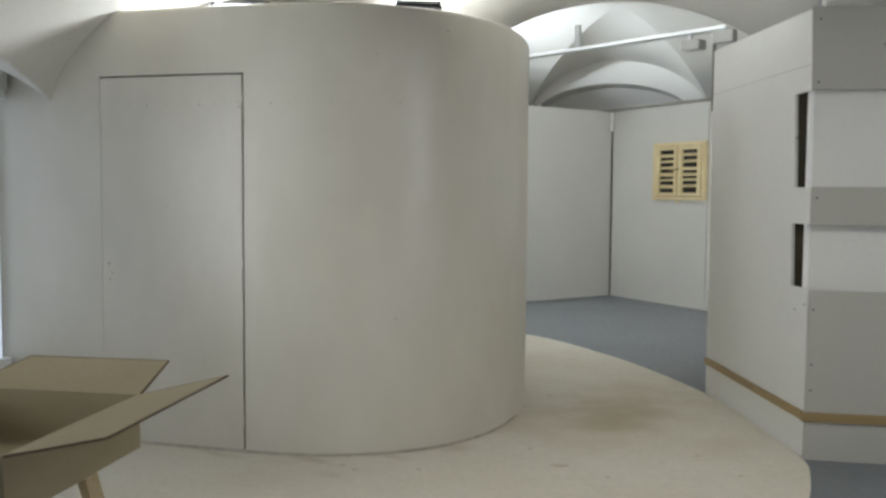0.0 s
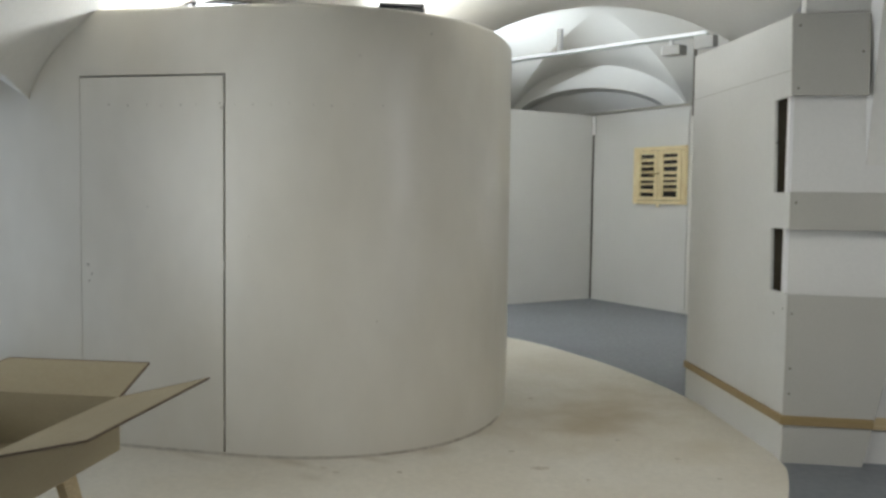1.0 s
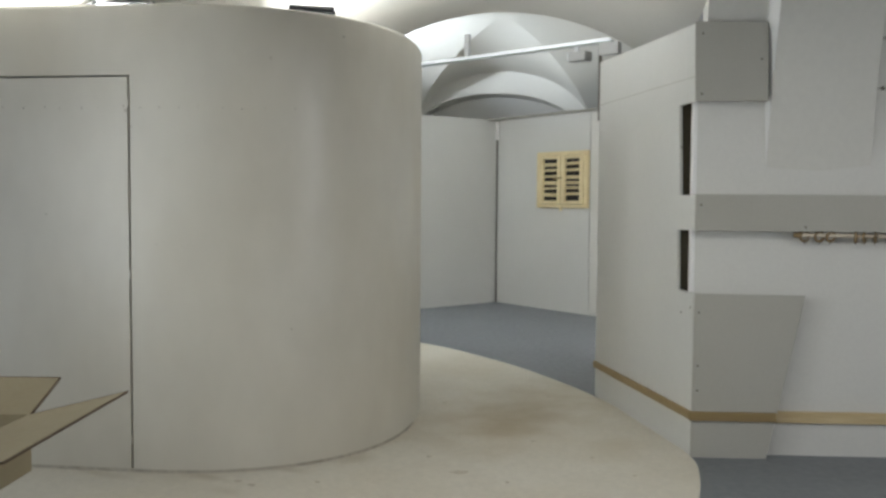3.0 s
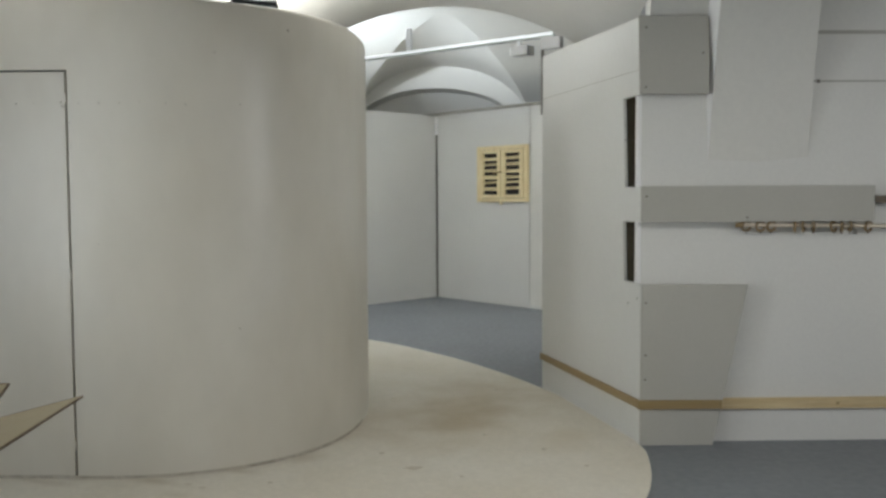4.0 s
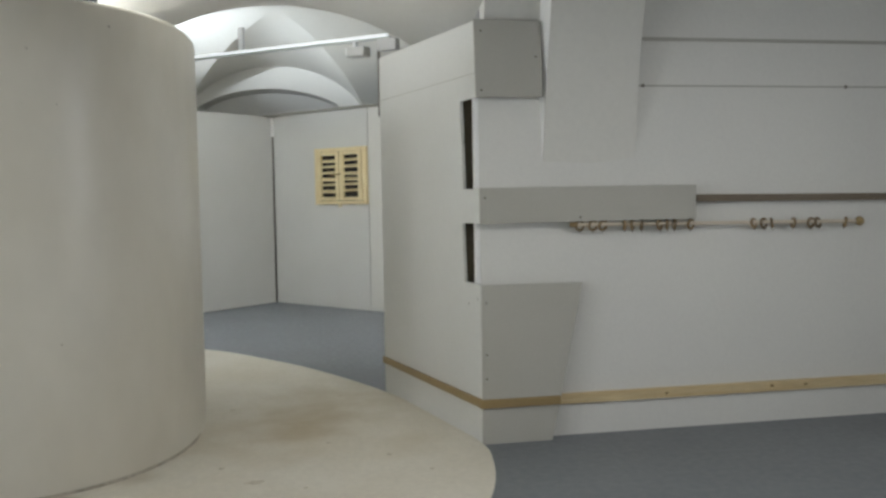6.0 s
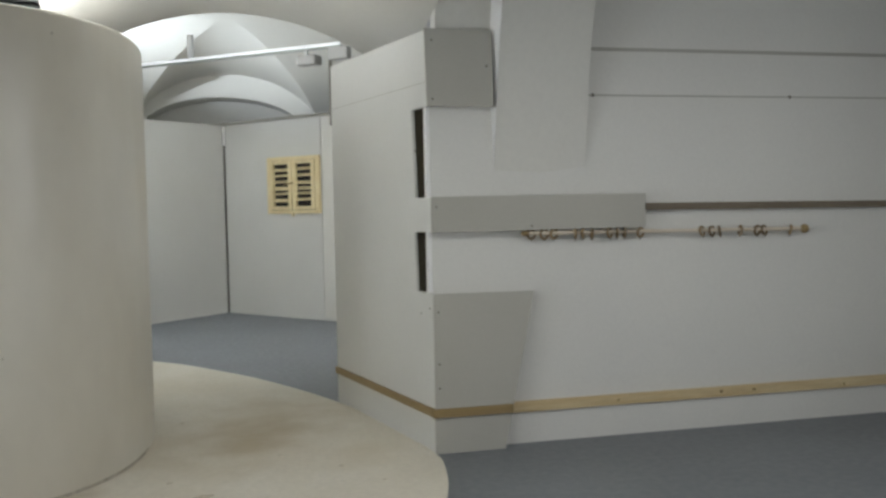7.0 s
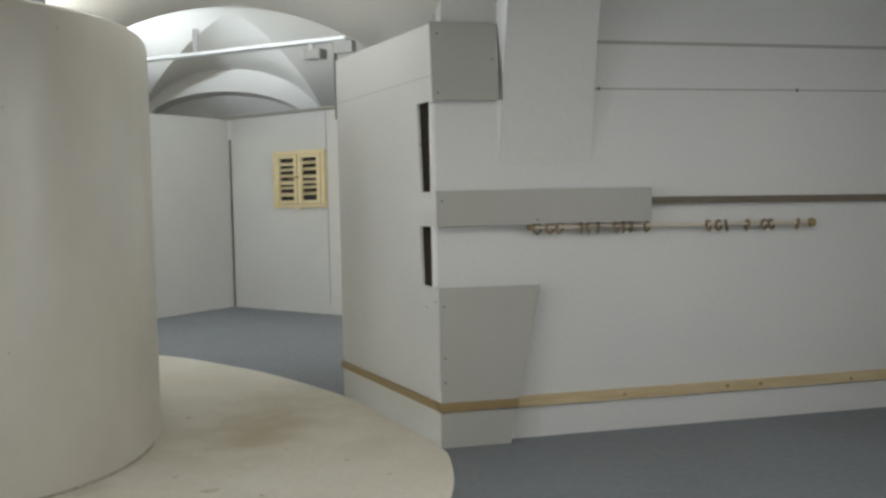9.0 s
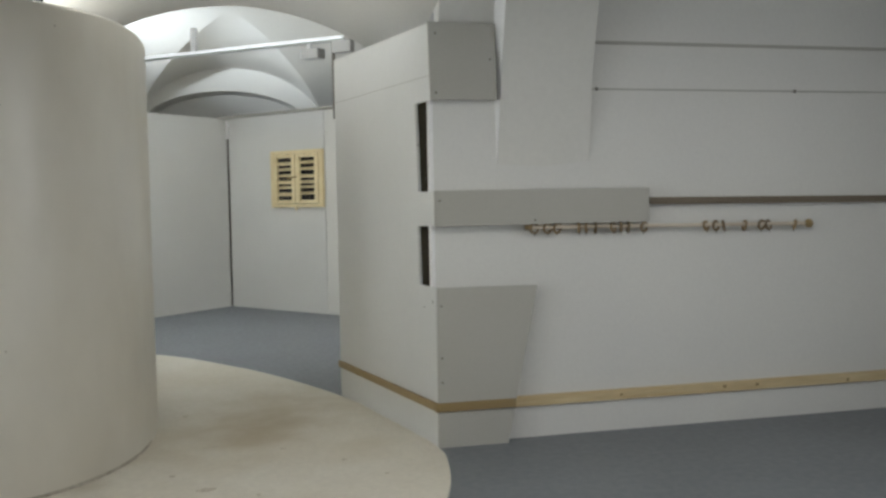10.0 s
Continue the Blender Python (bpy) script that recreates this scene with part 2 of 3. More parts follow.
def drum_rear(count):
    """The rounded rear of the drum, from its side to its back."""
    return [Vector((CX + RIGHT * math.cos(t), CY + 1.9 * math.sin(t))) for t in (math.pi / 2 * i / count for i in range(1, count + 1))]


def curved_wall(bm, pts, z0, z1, thick, rim=0.0, setback=0.0):
    """A wall of that thickness along pts (outer face to their right-hand side), its top edge rounded by rim."""
    n = len(pts)
    nor = []
    for i in range(n):
        d = (pts[min(i + 1, n - 1)] - pts[max(i - 1, 0)]).normalized()
        nor.append(Vector((-d.y, d.x)))
    prof = [(setback, z0)]
    steps = 12
    for s in range(1, steps):
        prof.append((setback, z0 + (z1 - rim - z0) * s / steps))
    if rim:
        for k in range(5):
            a = math.pi / 2 * k / 4
            prof.append((setback + rim * (1 - math.cos(a)), z1 - rim + rim * math.sin(a)))
    else:
        prof.append((setback, z1))
    prof += [(thick, z1), (thick, z0)]
    grid = [[bm.verts.new((p.x + m.x * o, p.y + m.y * o, z)) for o, z in prof] for p, m in zip(pts, nor)]
    for i in range(n - 1):
        for j in range(len(prof)):
            k = (j + 1) % len(prof)
            bm.faces.new((grid[i][j], grid[i + 1][j], grid[i + 1][k], grid[i][k]))
    bm.faces.new(grid[0])
    bm.faces.new(grid[-1][::-1])
    return bm


DL, DR, DH = -2.915, -2.045, 2.05
bm = bmesh.new()
curved_wall(bm, drum_outline(-5.2, DL - 0.002, 24), 0, TOP, 0.16, 0.02)
curved_wall(bm, drum_outline(DL - 0.002, DR + 0.010, 16), DH + 0.010, TOP, 0.16, 0.02)
right = drum_outline(DR + 0.010, CX + RIGHT * 0.9999, 44) + drum_rear(30)
right += [Vector((-5.2, CY + 1.9))]
curved_wall(bm, right, 0, TOP, 0.16, 0.02)
drum = link_mesh("wall_drum", bm, PLASTER, smooth=False)
for f in drum.data.polygons:
    f.use_smooth = True
drum.data.set_sharp_from_angle(angle=radians(40))
tagged(drum, "rounded off-white plaster drum wall with faint stains", "wall", kind="structure")

# This strip's colour gives contact shade as well as dirt at the foot.
bm = bmesh.new()
curved_wall(bm, [p - Vector((0, 0.004)) for p in drum_outline(-5.2, DL - 0.01, 20)], 0.012, 0.030, 0.02)
curved_wall(bm, [p - Vector((-0.002 if p.x > -1.2 else 0, 0.004)) for p in drum_outline(DL, CX + RIGHT * 0.999, 60)], 0.012, 0.028, 0.012)
tagged(link_mesh("trim_foot", bm, FOOT), "dirt and painted contact shade along the foot of the drum", "trim", kind="structure")

# flat top of the drum on which the floodlights stand
outline = [(CX + (p.x - CX) * 0.95, CY + (p.y - CY) * 0.95) for p in drum_outline(-5.1, CX + RIGHT * 0.999, 40) + drum_rear(20)]
outline += [(-5.0, CY + 1.8)]
bm = bmesh.new()
prism(bm, outline, 0.05, Matrix(((1, 0, 0, 0), (0, 0, 1, 0), (0, -1, 0, TOP - 0.03), (0, 0, 0, 1))))
tagged(link_mesh("ceiling_drum", bm, WHITE), "flat white top of the drum", "ceiling", kind="structure")

# flush door in the drum
door = empty("door_1", (DL + DR) / 2, 4.45, 0.012)
tagged(door, "flush off-white door in the curved wall, closed", "door", kind="structure")


def under(ob, parent):
    ob.matrix_parent_inverse = parent.matrix_world.inverted()
    return ob


bm = bmesh.new()
curved_wall(bm, drum_outline(DL - 0.0014, DR - 0.004, 16), 0.016, DH, 0.045, 0.0, 0.002)
leaf = under(part("leaf", bm, DOOR_PAINT, door), door)
for f in leaf.data.polygons:
    f.use_smooth = True
leaf.data.set_sharp_from_angle(angle=radians(40))
bm = bmesh.new()
curved_wall(bm, [p + Vector((0, 0.09)) for p in drum_outline(DL - 0.05, DR + 0.05, 10)], 0.0, DH + 0.05, 0.03)
under(part("frame", bm, DARK, door, "dark sheet standing for the shade behind the door gaps"), door)
for z in (0.16, 1.02, 1.90):
    bm = bmesh.new()
    tube(bm, (DR + 0.003, 4.447, z), (DR + 0.003, 4.447, z + 0.045), 0.0045, 8)
    under(part("hinge", bm, DOOR_PAINT, door, "painted barrel hinge"), door)
bm = bmesh.new()
tube(bm, (DL + 0.06, 4.51, 0.93), (DL + 0.06, 4.485, 0.93), 0.018, 14)
under(part("lock_plug", bm, PLASTER, door, "painted-over lock hole"), door)

rng = random.Random(21)
spots = []
for i in range(15):
    x = -2.72 + i * 0.105 + rng.uniform(-0.02, 0.02)
    spots.append((x, 1.90 + rng.uniform(-0.006, 0.006), rng.uniform(0.004, 0.008)))
spots += [(-1.02, 2.31, 0.010), (-1.34, 2.16, 0.012), (-1.9, 1.2, 0.006), (-1.25, 0.75, 0.008), (-2.5, 1.35, 0.006), (-2.875, 1.02, 0.011), (-2.85, 0.97, 0.008), (-2.87, 0.93, 0.009), (-2.06, 1.88, 0.009), (-2.03, 1.80, 0.008)]
bm = bmesh.new()
for x, z, r in spots:
    p, q = drum_point(x), drum_point(x + 0.01)
    d = (q - p).normalized()
    c = Vector((p.x, p.y, z))
    n = Vector((d.y, -d.x, 0))
    tube(bm, c - n * 0.004, c + n * 0.0012, r, 10, r * 0.6)
tagged(link_mesh("trim_fillings", bm, FILLER), "small filled screw holes in the plaster", "filled holes", kind="structure")

# ---- vaults ----


def barrel_x(x):
    if x > 1.60:
        return 3.12
    if x > 0.95:
        return 2.42
    u = ((x + 0.75 + 2.5) % 5.0 - 2.5) / 2.5
    return 1.92 + 0.97 * max(0, 1 - u * u) ** 0.6


def barrel_left(x, y):
    v = min(1.0, abs(y - 2.1) / 2.4)
    return max(barrel_x(x), 1.92 + 0.42 * (1 - v * v) ** 0.8)


def barrel_right(y):
    u = min(1.0, abs(y - 2.8) / 2.5)
    return 1.70 + 1.5 * (1 - u ** 4) ** 0.25


def low_arch(x):
    d = 1.88 ** 2 - (x + 0.30) ** 2
    return max(2.0, 1.0 + math.sqrt(max(0.0, d)))


def barrel_to_arch(x, y):
    """The vault flattens into the low arch at its far end."""
    t = max(0.0, min(1.0, (y - 4.48) / 2.5))
    t = t * t * (3 - 2 * t)
    return barrel_x(x) * (1 - t) + low_arch(x) * t


def springing(a, b, n):
    """Places from a to b, close together at both ends, where a vault springs steeply."""
    return [(a + b) / 2 - (b - a) / 2 * math.cos(math.pi * i / n) for i in range(n + 1)]


def even(a, b, n):
    return [a + (b - a) * i / n for i in range(n + 1)]


BAY_X, BAY_Y, BAY_A, BAY_B, BAY_SKEW = -0.44, 10.0, 1.30, 3.1, -0.06


def bay_far(x, y):
    """Groin vault over the far bay; two barrels cross at its middle and the far half sinks a little."""
    u, v = (x - BAY_X) / BAY_A, (y - BAY_Y) / BAY_B
    rise = max(math.sqrt(max(0, 1 - u * u)), math.sqrt(max(0, 1 - v * v)))
    t = max(0.0, min(1.0, (y - BAY_Y) / 3.0))
    return 2.3 + 1.13 * rise * (1 - 0.15 * t * t * (3 - 2 * t))


def height_field(bm, xs, ys, fn, skew=0.0):
    g = [[bm.verts.new((x + skew * (y - BAY_Y), y, fn(x, y))) for y in ys] for x in xs]
    n = len(ys) - 2
    for i in range(len(xs) - 1):
        for j in range(len(ys) - 1):
            a, b, c, d = g[i][j], g[i][j + 1], g[i + 1][j + 1], g[i + 1][j]
            if len(xs) == len(ys) and i == j:          # crease along one groin
                bm.faces.new((a, b, c)), bm.faces.new((a, c, d))
            elif len(xs) == len(ys) and i + j == n:    # crease along the other
                bm.faces.new((a, b, d)), bm.faces.new((b, c, d))
            else:
                bm.faces.new((a, b, c, d))


def vault(name, label, *spec, crease=9):
    bm = bmesh.new()
    height_field(bm, *spec)
    ob = link_mesh(name, bm, VAULT)
    for f in ob.data.polygons:
        f.use_smooth = True
    ob.data.set_sharp_from_angle(angle=radians(crease))
    return tagged(ob, label, "ceiling", kind="structure")


vault("ceiling_left", "limewashed groin vault coming down to a point", springing(-8.25, -3.25, 90)[20:] + springing(-3.25, 1.75, 90)[1:42],
      even(-3.2, -0.3, 6) + springing(-0.3, 4.5, 90)[1:], barrel_left)
vault("ceiling_right", "limewashed cross vault over the room", even(-1.3, 0.9, 40) + [0.95, 0.951, 1.1, 1.35, 1.599, 1.601, 1.9] + even(2.2, 6.2, 20),
      even(-3.2, 4.0, 20) + [5.3 - 1.25 * (1 - i / 40) ** 2 for i in range(41)], lambda x, y: max(barrel_x(x), barrel_right(y)))
vault("ceiling_arch", "limewashed barrel vault ending in a low arch", springing(-3.25, 1.75, 60)[9:45] + [0.95], even(4.48, 7.0, 20), barrel_to_arch)
vault("ceiling_far", "limewashed groin vault of the far bay", springing(BAY_X - BAY_A, BAY_X + BAY_A, 100), springing(6.9, 13.1, 100), bay_far, BAY_SKEW, crease=2.6)
vault("ceiling_far_left", "limewashed cross vault beyond the far bay", even(-5.5, BAY_X - BAY_A, 10), springing(6.9, 13.1, 100), bay_far, BAY_SKEW)
vault("ceiling_far_right", "limewashed cross vault beside the far bay", even(BAY_X + BAY_A, 2.1, 6), springing(6.9, 13.1, 100), bay_far, BAY_SKEW)

# arch face between the two vaults
bm = bmesh.new()
pts = [(-3.25 + 5.0 * i / 60) for i in range(61)]
prism(bm, [(x, low_arch(x) + 0.004) for x in pts] + [(1.75, 3.6), (-3.25, 3.6)], 0.12, pose(0, 6.995, 0))
tagged(link_mesh("wall_arch", bm, VAULT), "limewashed transverse arch", "arch", kind="structure")

# rib that springs from the long wall
prof = [(5.355, 1.40), (5.322, 1.55), (5.307, 1.66), (5.292, 1.76), (5.272, 1.88), (5.245, 2.05), (5.205, 2.25), (5.15, 2.45), (5.08, 2.66), (4.95, 2.90), (4.6, 3.12), (4.0, 3.26)]
bm = bmesh.new()
rows = []
for y, z in prof:
    x0, x1 = 1.285, 1.875
    k = max(0.0, min(1.0, (z - 1.62) / 0.7))
    rows.append([bm.verts.new((x, y + 0.064 * (x - x0) + dy, z)) for x, dy in ((x0 - 0.012 * k, 0.30), (x0 - 0.008 * k, 0.050 * k + 0.014), (x0 + 0.008 + 0.018 * k, -0.012), (x0 + 0.3, -0.014), (x1 - 0.012, -0.010), (x1, 0.02), (x1, 0.30))])
for a, b in zip(rows, rows[1:]):
    for j in range(6):
        bm.faces.new((a[j], a[j + 1], b[j + 1], b[j]))
me_edge = bmesh.new()
strip_rows = [[me_edge.verts.new(v.co + Vector((-0.002, -0.002, 0))) for v in r[0:3]] for r in rows]
for a, b in zip(strip_rows, strip_rows[1:]):
    for j in range(2):
        me_edge.faces.new((a[j], a[j + 1], b[j + 1], b[j]))
rib = link_mesh("wall_rib", bm, VAULT, smooth=True)
# The rib's left edge is whiter so that it looks strongly lit.
part("edge", me_edge, LIT_EDGE_CLAMP_WHITE, rib, "left edge painted whiter to look lit", True)
rib.data.set_sharp_from_angle(angle=radians(20))
tagged(rib, "plastered springer of a vault rib", "vault rib", kind="structure")

# ---- long wall and closing walls ----
WP, WQ = (0.896, 5.2745), (6.2, 5.613)
LW = along(WP, WQ)
wall = link_mesh("wall_long", box(boxed((0.017, 0, 0), (0.06, 0.12, 2.42), LW), (0.06, 0, 0), (5.4, 0.12, 3.2), LW), WHITE)
tagged(wall, "white plastered long wall", "wall", kind="structure")


# Corner strip, whiter than the wall to look lit.
part("edge", boxed((-0.004, 0.003, 0.0), (0.0168, 0.075, 2.4), LW, 0.002), LIT_EDGE_CLAMP_WHITE, wall, "corner strip painted whiter to look lit")


def plain_wall(name, lo, hi, label="plain white plastered wall"):
    return tagged(link_mesh(name, boxed(lo, hi), WHITE), label, "wall", kind="structure")


plain_wall("wall_back", (-7, -3.2, 0), (6.2, -3.0, 3.4))
plain_wall("wall_east", (5.3, -3.2, 0), (5.5, 5.6, 3.4))
plain_wall("wall_west", (-3.95, -3.2, 0), (-3.75, -0.6, 3.4))
plain_wall("wall_west_mid", (-3.95, 1.4, 0), (-3.75, 2.3, 3.4))
plain_wall("wall_far_west", (-5.5, 8.0, 0), (-5.3, 13.4, 3.6))
plain_wall("wall_far_east", (1.75, 5.45, 0), (1.9, 13.4, 3.6))
# Unseen low wall; the added floodlight stands on it.
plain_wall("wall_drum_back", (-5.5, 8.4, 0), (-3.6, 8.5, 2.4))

# window beside the drum
win = empty("window_1", -3.8, 3.3, 1.0)
tagged(win, "bright window with a white frame beside the drum", "window", kind="structure")
for lo, hi in (((-3.68, 2.3, 0), (-3.53, 4.48, 0.40)), ((-3.68, 2.3, 2.0), (-3.53, 4.48, 2.6)), ((-3.9, 2.3, 0), (-3.68, 2.4, 2.6))):
    under(part("surround", boxed(lo, hi), WHITE, win), win)
for lo, hi in (((-3.6, 2.3, 0.40), (-3.55, 4.48, 0.45)), ((-3.6, 2.3, 1.95), (-3.55, 4.48, 2.0)), ((-3.6, 3.4, 0.45), (-3.55, 3.45, 1.95))):
    under(part("window_frame", boxed(lo, hi), RAIL_WHITE, win), win)
backdrop = link_mesh("backdrop", boxed((-3.64, 2.42, 0.41), (-3.605, 4.475, 1.99)), OUTDOORS)
tagged(backdrop, "bright sky outside the window", "sky", kind="structure")

# Unseen window, added as an opening for the side fill lamp.
win = empty("added_window_2", -3.8, 0.4, 0.9)
tagged(win, "added white framed window in the side wall, out of view", "window", kind="structure")
for lo, hi in (((-3.95, -0.6, 0), (-3.75, 1.4, 0.9)), ((-3.95, -0.6, 2.2), (-3.75, 1.4, 3.2))):
    under(part("surround", boxed(lo, hi), WHITE, win), win)
for lo, hi in (((-3.88, -0.6, 0.9), (-3.82, 1.4, 0.96)), ((-3.88, -0.6, 2.14), (-3.82, 1.4, 2.2)), ((-3.88, 0.37, 0.96), (-3.82, 0.43, 2.14))):
    under(part("window_frame", boxed(lo, hi), RAIL_WHITE, win), win)


def pane_window(name, m, w, h):
    """A window in its frame, its lower left corner at m, facing along -y of m."""
    win = empty(name)
    win.matrix_world = m
    bpy.context.view_layer.update()
    tagged(win, "unseen tall white framed window with bright daylight behind", "window", kind="structure")
    for lo, hi in (((0, -0.05, 0), (0.06, 0, h)), ((w - 0.06, -0.05, 0), (w, 0, h)), ((0.06, -0.05, 0), (w - 0.06, 0, 0.06)),
                   ((0.06, -0.05, h - 0.06), (w - 0.06, 0, h)), ((w / 2 - 0.02, -0.045, 0.06), (w / 2 + 0.02, 0, h - 0.06))):
        part("window_frame", boxed(lo, hi, None, 0.004), RAIL_WHITE, win)
    part("window_sill", boxed((-0.05, -0.12, -0.04), (w + 0.05, 0.0, -0.002), None, 0.004), RAIL_WHITE, win)
    for x0, x1 in ((0.06, w / 2 - 0.02), (w / 2 + 0.02, w - 0.06)):
        part("pane", boxed((x0, -0.02, 0.06), (x1, -0.012, h - 0.06)), OUTDOORS, win, "glowing pane of an unseen window")
    return win


pane_window("window_3", pose(5.295, 2.7, 0.8, 0, 0, -90), 1.4, 2.0)
# These three windows are added out of view to go with the fills.
pane_window("added_window_4", pose(1.3, -2.995, 1.2, 0, 0, 180), 3.6, 1.5)
pane_window("added_window_5", pose(1.745, 9.4, 0.9, 0, 0, -90), 1.4, 1.5)
pane_window("added_window_6", pose(-5.295, 8.6, 1.0, 0, 0, 90), 1.3, 1.4)

# ---- far room ----
CO, CLP, CRP = (-0.67, 12.85), (-3.2, 10.08), (1.75, 10.30)
ML = along(CLP, CO)
MR = along(CO, CRP)
len_l = math.dist(CLP, CO)
len_r = math.dist(CO, CRP)
part_l = link_mesh("wall_partition_a", boxed((0, 0, 0), (len_l - 0.014, 0.08, 2.55), ML, 0.004), BOARD)
tagged(part_l, "white exhibition partition panel", "partition", kind="structure")
part_r = link_mesh("wall_partition_b", boxed((0.014, 0, 0), (1.80, 0.08, 2.55), MR, 0.004), BOARD)
tagged(part_r, "white exhibition partition panel with a small shutter", "partition", kind="structure")
part_c = link_mesh("wall_partition_c", boxed((1.806, 0.004, 0), (len_r, 0.084, 2.55), MR, 0.004), WHITE)
tagged(part_c, "white partition panel beside a joint", "partition", kind="structure")
# Grey strip behind the open corner, coloured as the shade seen there.
tagged(link_mesh("trim_corner", boxed((-0.06, 0.09, 0), (0.06, 0.12, 2.50), along(CO, (CO[0] + 1, CO[1])), 0), SHADOW_GAP),
       "grey strip standing for the shade between two partitions", "trim", kind="structure")
bm = bmesh.new()
tube(bm, (CO[0], CO[1] - 0.02, 2.28), (CO[0], CO[1] - 0.02, 2.53), 0.028, 12)
tagged(link_mesh("corner_clamp", bm, LIT_EDGE_CLAMP_WHITE), "white clamp at the top of the partition corner", "clamp")
for m_, a_, b_ in ((ML, 0.0, len_l - 0.05), (MR, 0.05, len_r)):
    tagged(link_mesh("baseboard", boxed((a_, -0.012, 0), (b_, -0.002, 0.04), m_, 0.002), BOARD), "low white skirting of the partition", "skirting", kind="structure")

# Grey in place of white gives the cap its shaded underside.
tagged(link_mesh("trim_cap", boxed((-0.10, -0.20, 2.553), (len_r, 0.10, 2.563), MR, 0.001), CARD_GREY), "flat cap board along the partition's top, greyed to look shaded", "trim", kind="structure")
# end wall with a shallow arched recess
bm = bmesh.new()
xs = [-1.78 + 2.16 * i / 32 for i in range(33)]


def recess(x):
    u = (x + 0.70) / 1.08
    return 2.56 + 0.39 * (1 - u * u) ** 0.6 if abs(u) < 1 else 2.56


prism(bm, [(-3.4, 0), (-3.4, 3.7)] + [(1.9, 3.7), (1.9, 0), (xs[-1], 0)] + [(x, recess(x)) for x in xs[::-1]] + [(xs[0], 0)], 0.52, pose(0, 13.0, 0))
tagged(link_mesh("wall_end", bm, WHITE), "white end wall with a shallow arched recess", "wall", kind="structure")
tagged(link_mesh("wall_recess", boxed((-2.0, 13.53, 0), (0.6, 13.6, 3.3)), WHITE), "back of the arched recess", "wall", kind="structure")

# louvred shutter
shutter = empty("shutter")
shutter.matrix_world = MR @ Matrix.Translation((0.885, 0, 1.345))
bpy.context.view_layer.update()
tagged(shutter, "small cream louvred window shutter with two leaves", "shutter")
SW, SH = 0.92, 0.725
part("backing", boxed((0.03, -0.012, 0.03), (SW - 0.03, -0.004, SH - 0.03)), DARK, shutter, "dark sheet standing for the shade behind the louvres")
for lo, hi in (((0, -0.055, 0), (0.055, -0.004, SH)), ((SW - 0.055, -0.055, 0), (SW, -0.004, SH)),
               ((0.055, -0.055, 0), (SW - 0.055, -0.004, 0.045)), ((0.055, -0.055, SH - 0.045), (SW - 0.055, -0.004, SH))):
    part("frame", boxed(lo, hi, None, 0.004), SHUTTER, shutter)
for k in range(2):
    x0 = 0.06 + k * 0.405
    leafp = part("leaf", boxed((x0, -0.068, 0.05), (x0 + 0.07, -0.03, SH - 0.05), None, 0.004), SHUTTER, shutter)
    part("stile", boxed((x0 + 0.33, -0.068, 0.05), (x0 + 0.395, -0.03, SH - 0.05), None, 0.004), SHUTTER, leafp)
    for z0, z1 in ((0.05, 0.095), (SH - 0.095, SH - 0.05)):
        part("rail", boxed((x0 + 0.07, -0.066, z0), (x0 + 0.33, -0.032, z1), None, 0.003), SHUTTER, leafp)
    for i in range(6):
        z = 0.172 + i * 0.0775
        tilt = random.Random(7 * k + i).uniform(-14, 14)
        part("slat", boxed((x0 + 0.07, -0.028, -0.004), (x0 + 0.33, 0.028, 0.004),
             pose(0, -0.046, z, 38 + tilt, random.Random(i + 3 * k).uniform(-1.5, 1.5), 0)), SHUTTER, leafp)
bm = bmesh.new()
box(bm, (0.36, -0.085, 0.325), (0.53, -0.068, 0.345), pose(0, 0, 0, 0, -6, 0), 0.003)
part("latch", bm, OLD_WOOD, shutter, "dark wooden turn latch")
bm = bmesh.new()
tube(bm, (0.455, -0.05, -0.035), (0.455, -0.05, 0.02), 0.018, 10)
part("pull", bm, SHUTTER, shutter, "small wooden pull")

# lighting rail with its lamps
RA, RB_ = Vector((0.52, 6.68, 2.585)), Vector((-1.9, 8.42, 2.585))
rail = empty("lighting_rail", *RA)
tagged(rail, "white enamelled lighting rail with a small spotlight", "lighting rail")
MRAIL = along(RA, RB_)
MRAIL.translation = RA
length = (RB_ - RA).length
inv = rail.matrix_world.inverted() @ MRAIL


part("channel", boxed((0, -0.018, -0.016), (length, 0.018, 0.004), inv, 0.003), RAIL_GREY, rail)
part("tube", boxed((0.02, -0.012, 0.004), (length, 0.012, 0.019), inv, 0.004), TUBE_GLOW, rail, "glowing fluorescent tube")
part("end_box", boxed((-0.06, -0.030, -0.10), (0.10, 0.030, -0.016), inv, 0.004), FIXTURE, rail, "grey feed box")
part("stem", boxed((0.29, -0.012, -0.055), (0.32, 0.012, -0.016), inv, 0.002), RAIL_WHITE, rail)
spot = part("spotlight", boxed((0.20, -0.05, -0.125), (0.35, 0.05, -0.055), inv, 0.006), FIXTURE, rail, "small grey spotlight")
part("reflector", boxed((0.351, -0.045, -0.12), (0.362, 0.045, -0.06), inv, 0.002), RAIL_WHITE, spot, "white front of the spotlight")
part("hanger", boxed((1.355, -0.016, 0.016), (1.395, 0.016, 0.20), inv, 0.002), RAIL_WHITE, rail, "short white hanger")

# Rail added above the view to light floor, carton and long wall.
near = empty("lighting_rail", 1.4, 3.0, 2.46)
tagged(near, "added white fluorescent lighting rail under the vault, out of view", "lighting rail")
part("channel", boxed((-2.1, -0.03, 0.0), (2.1, 0.03, 0.03), None, 0.003), RAIL_WHITE, near)
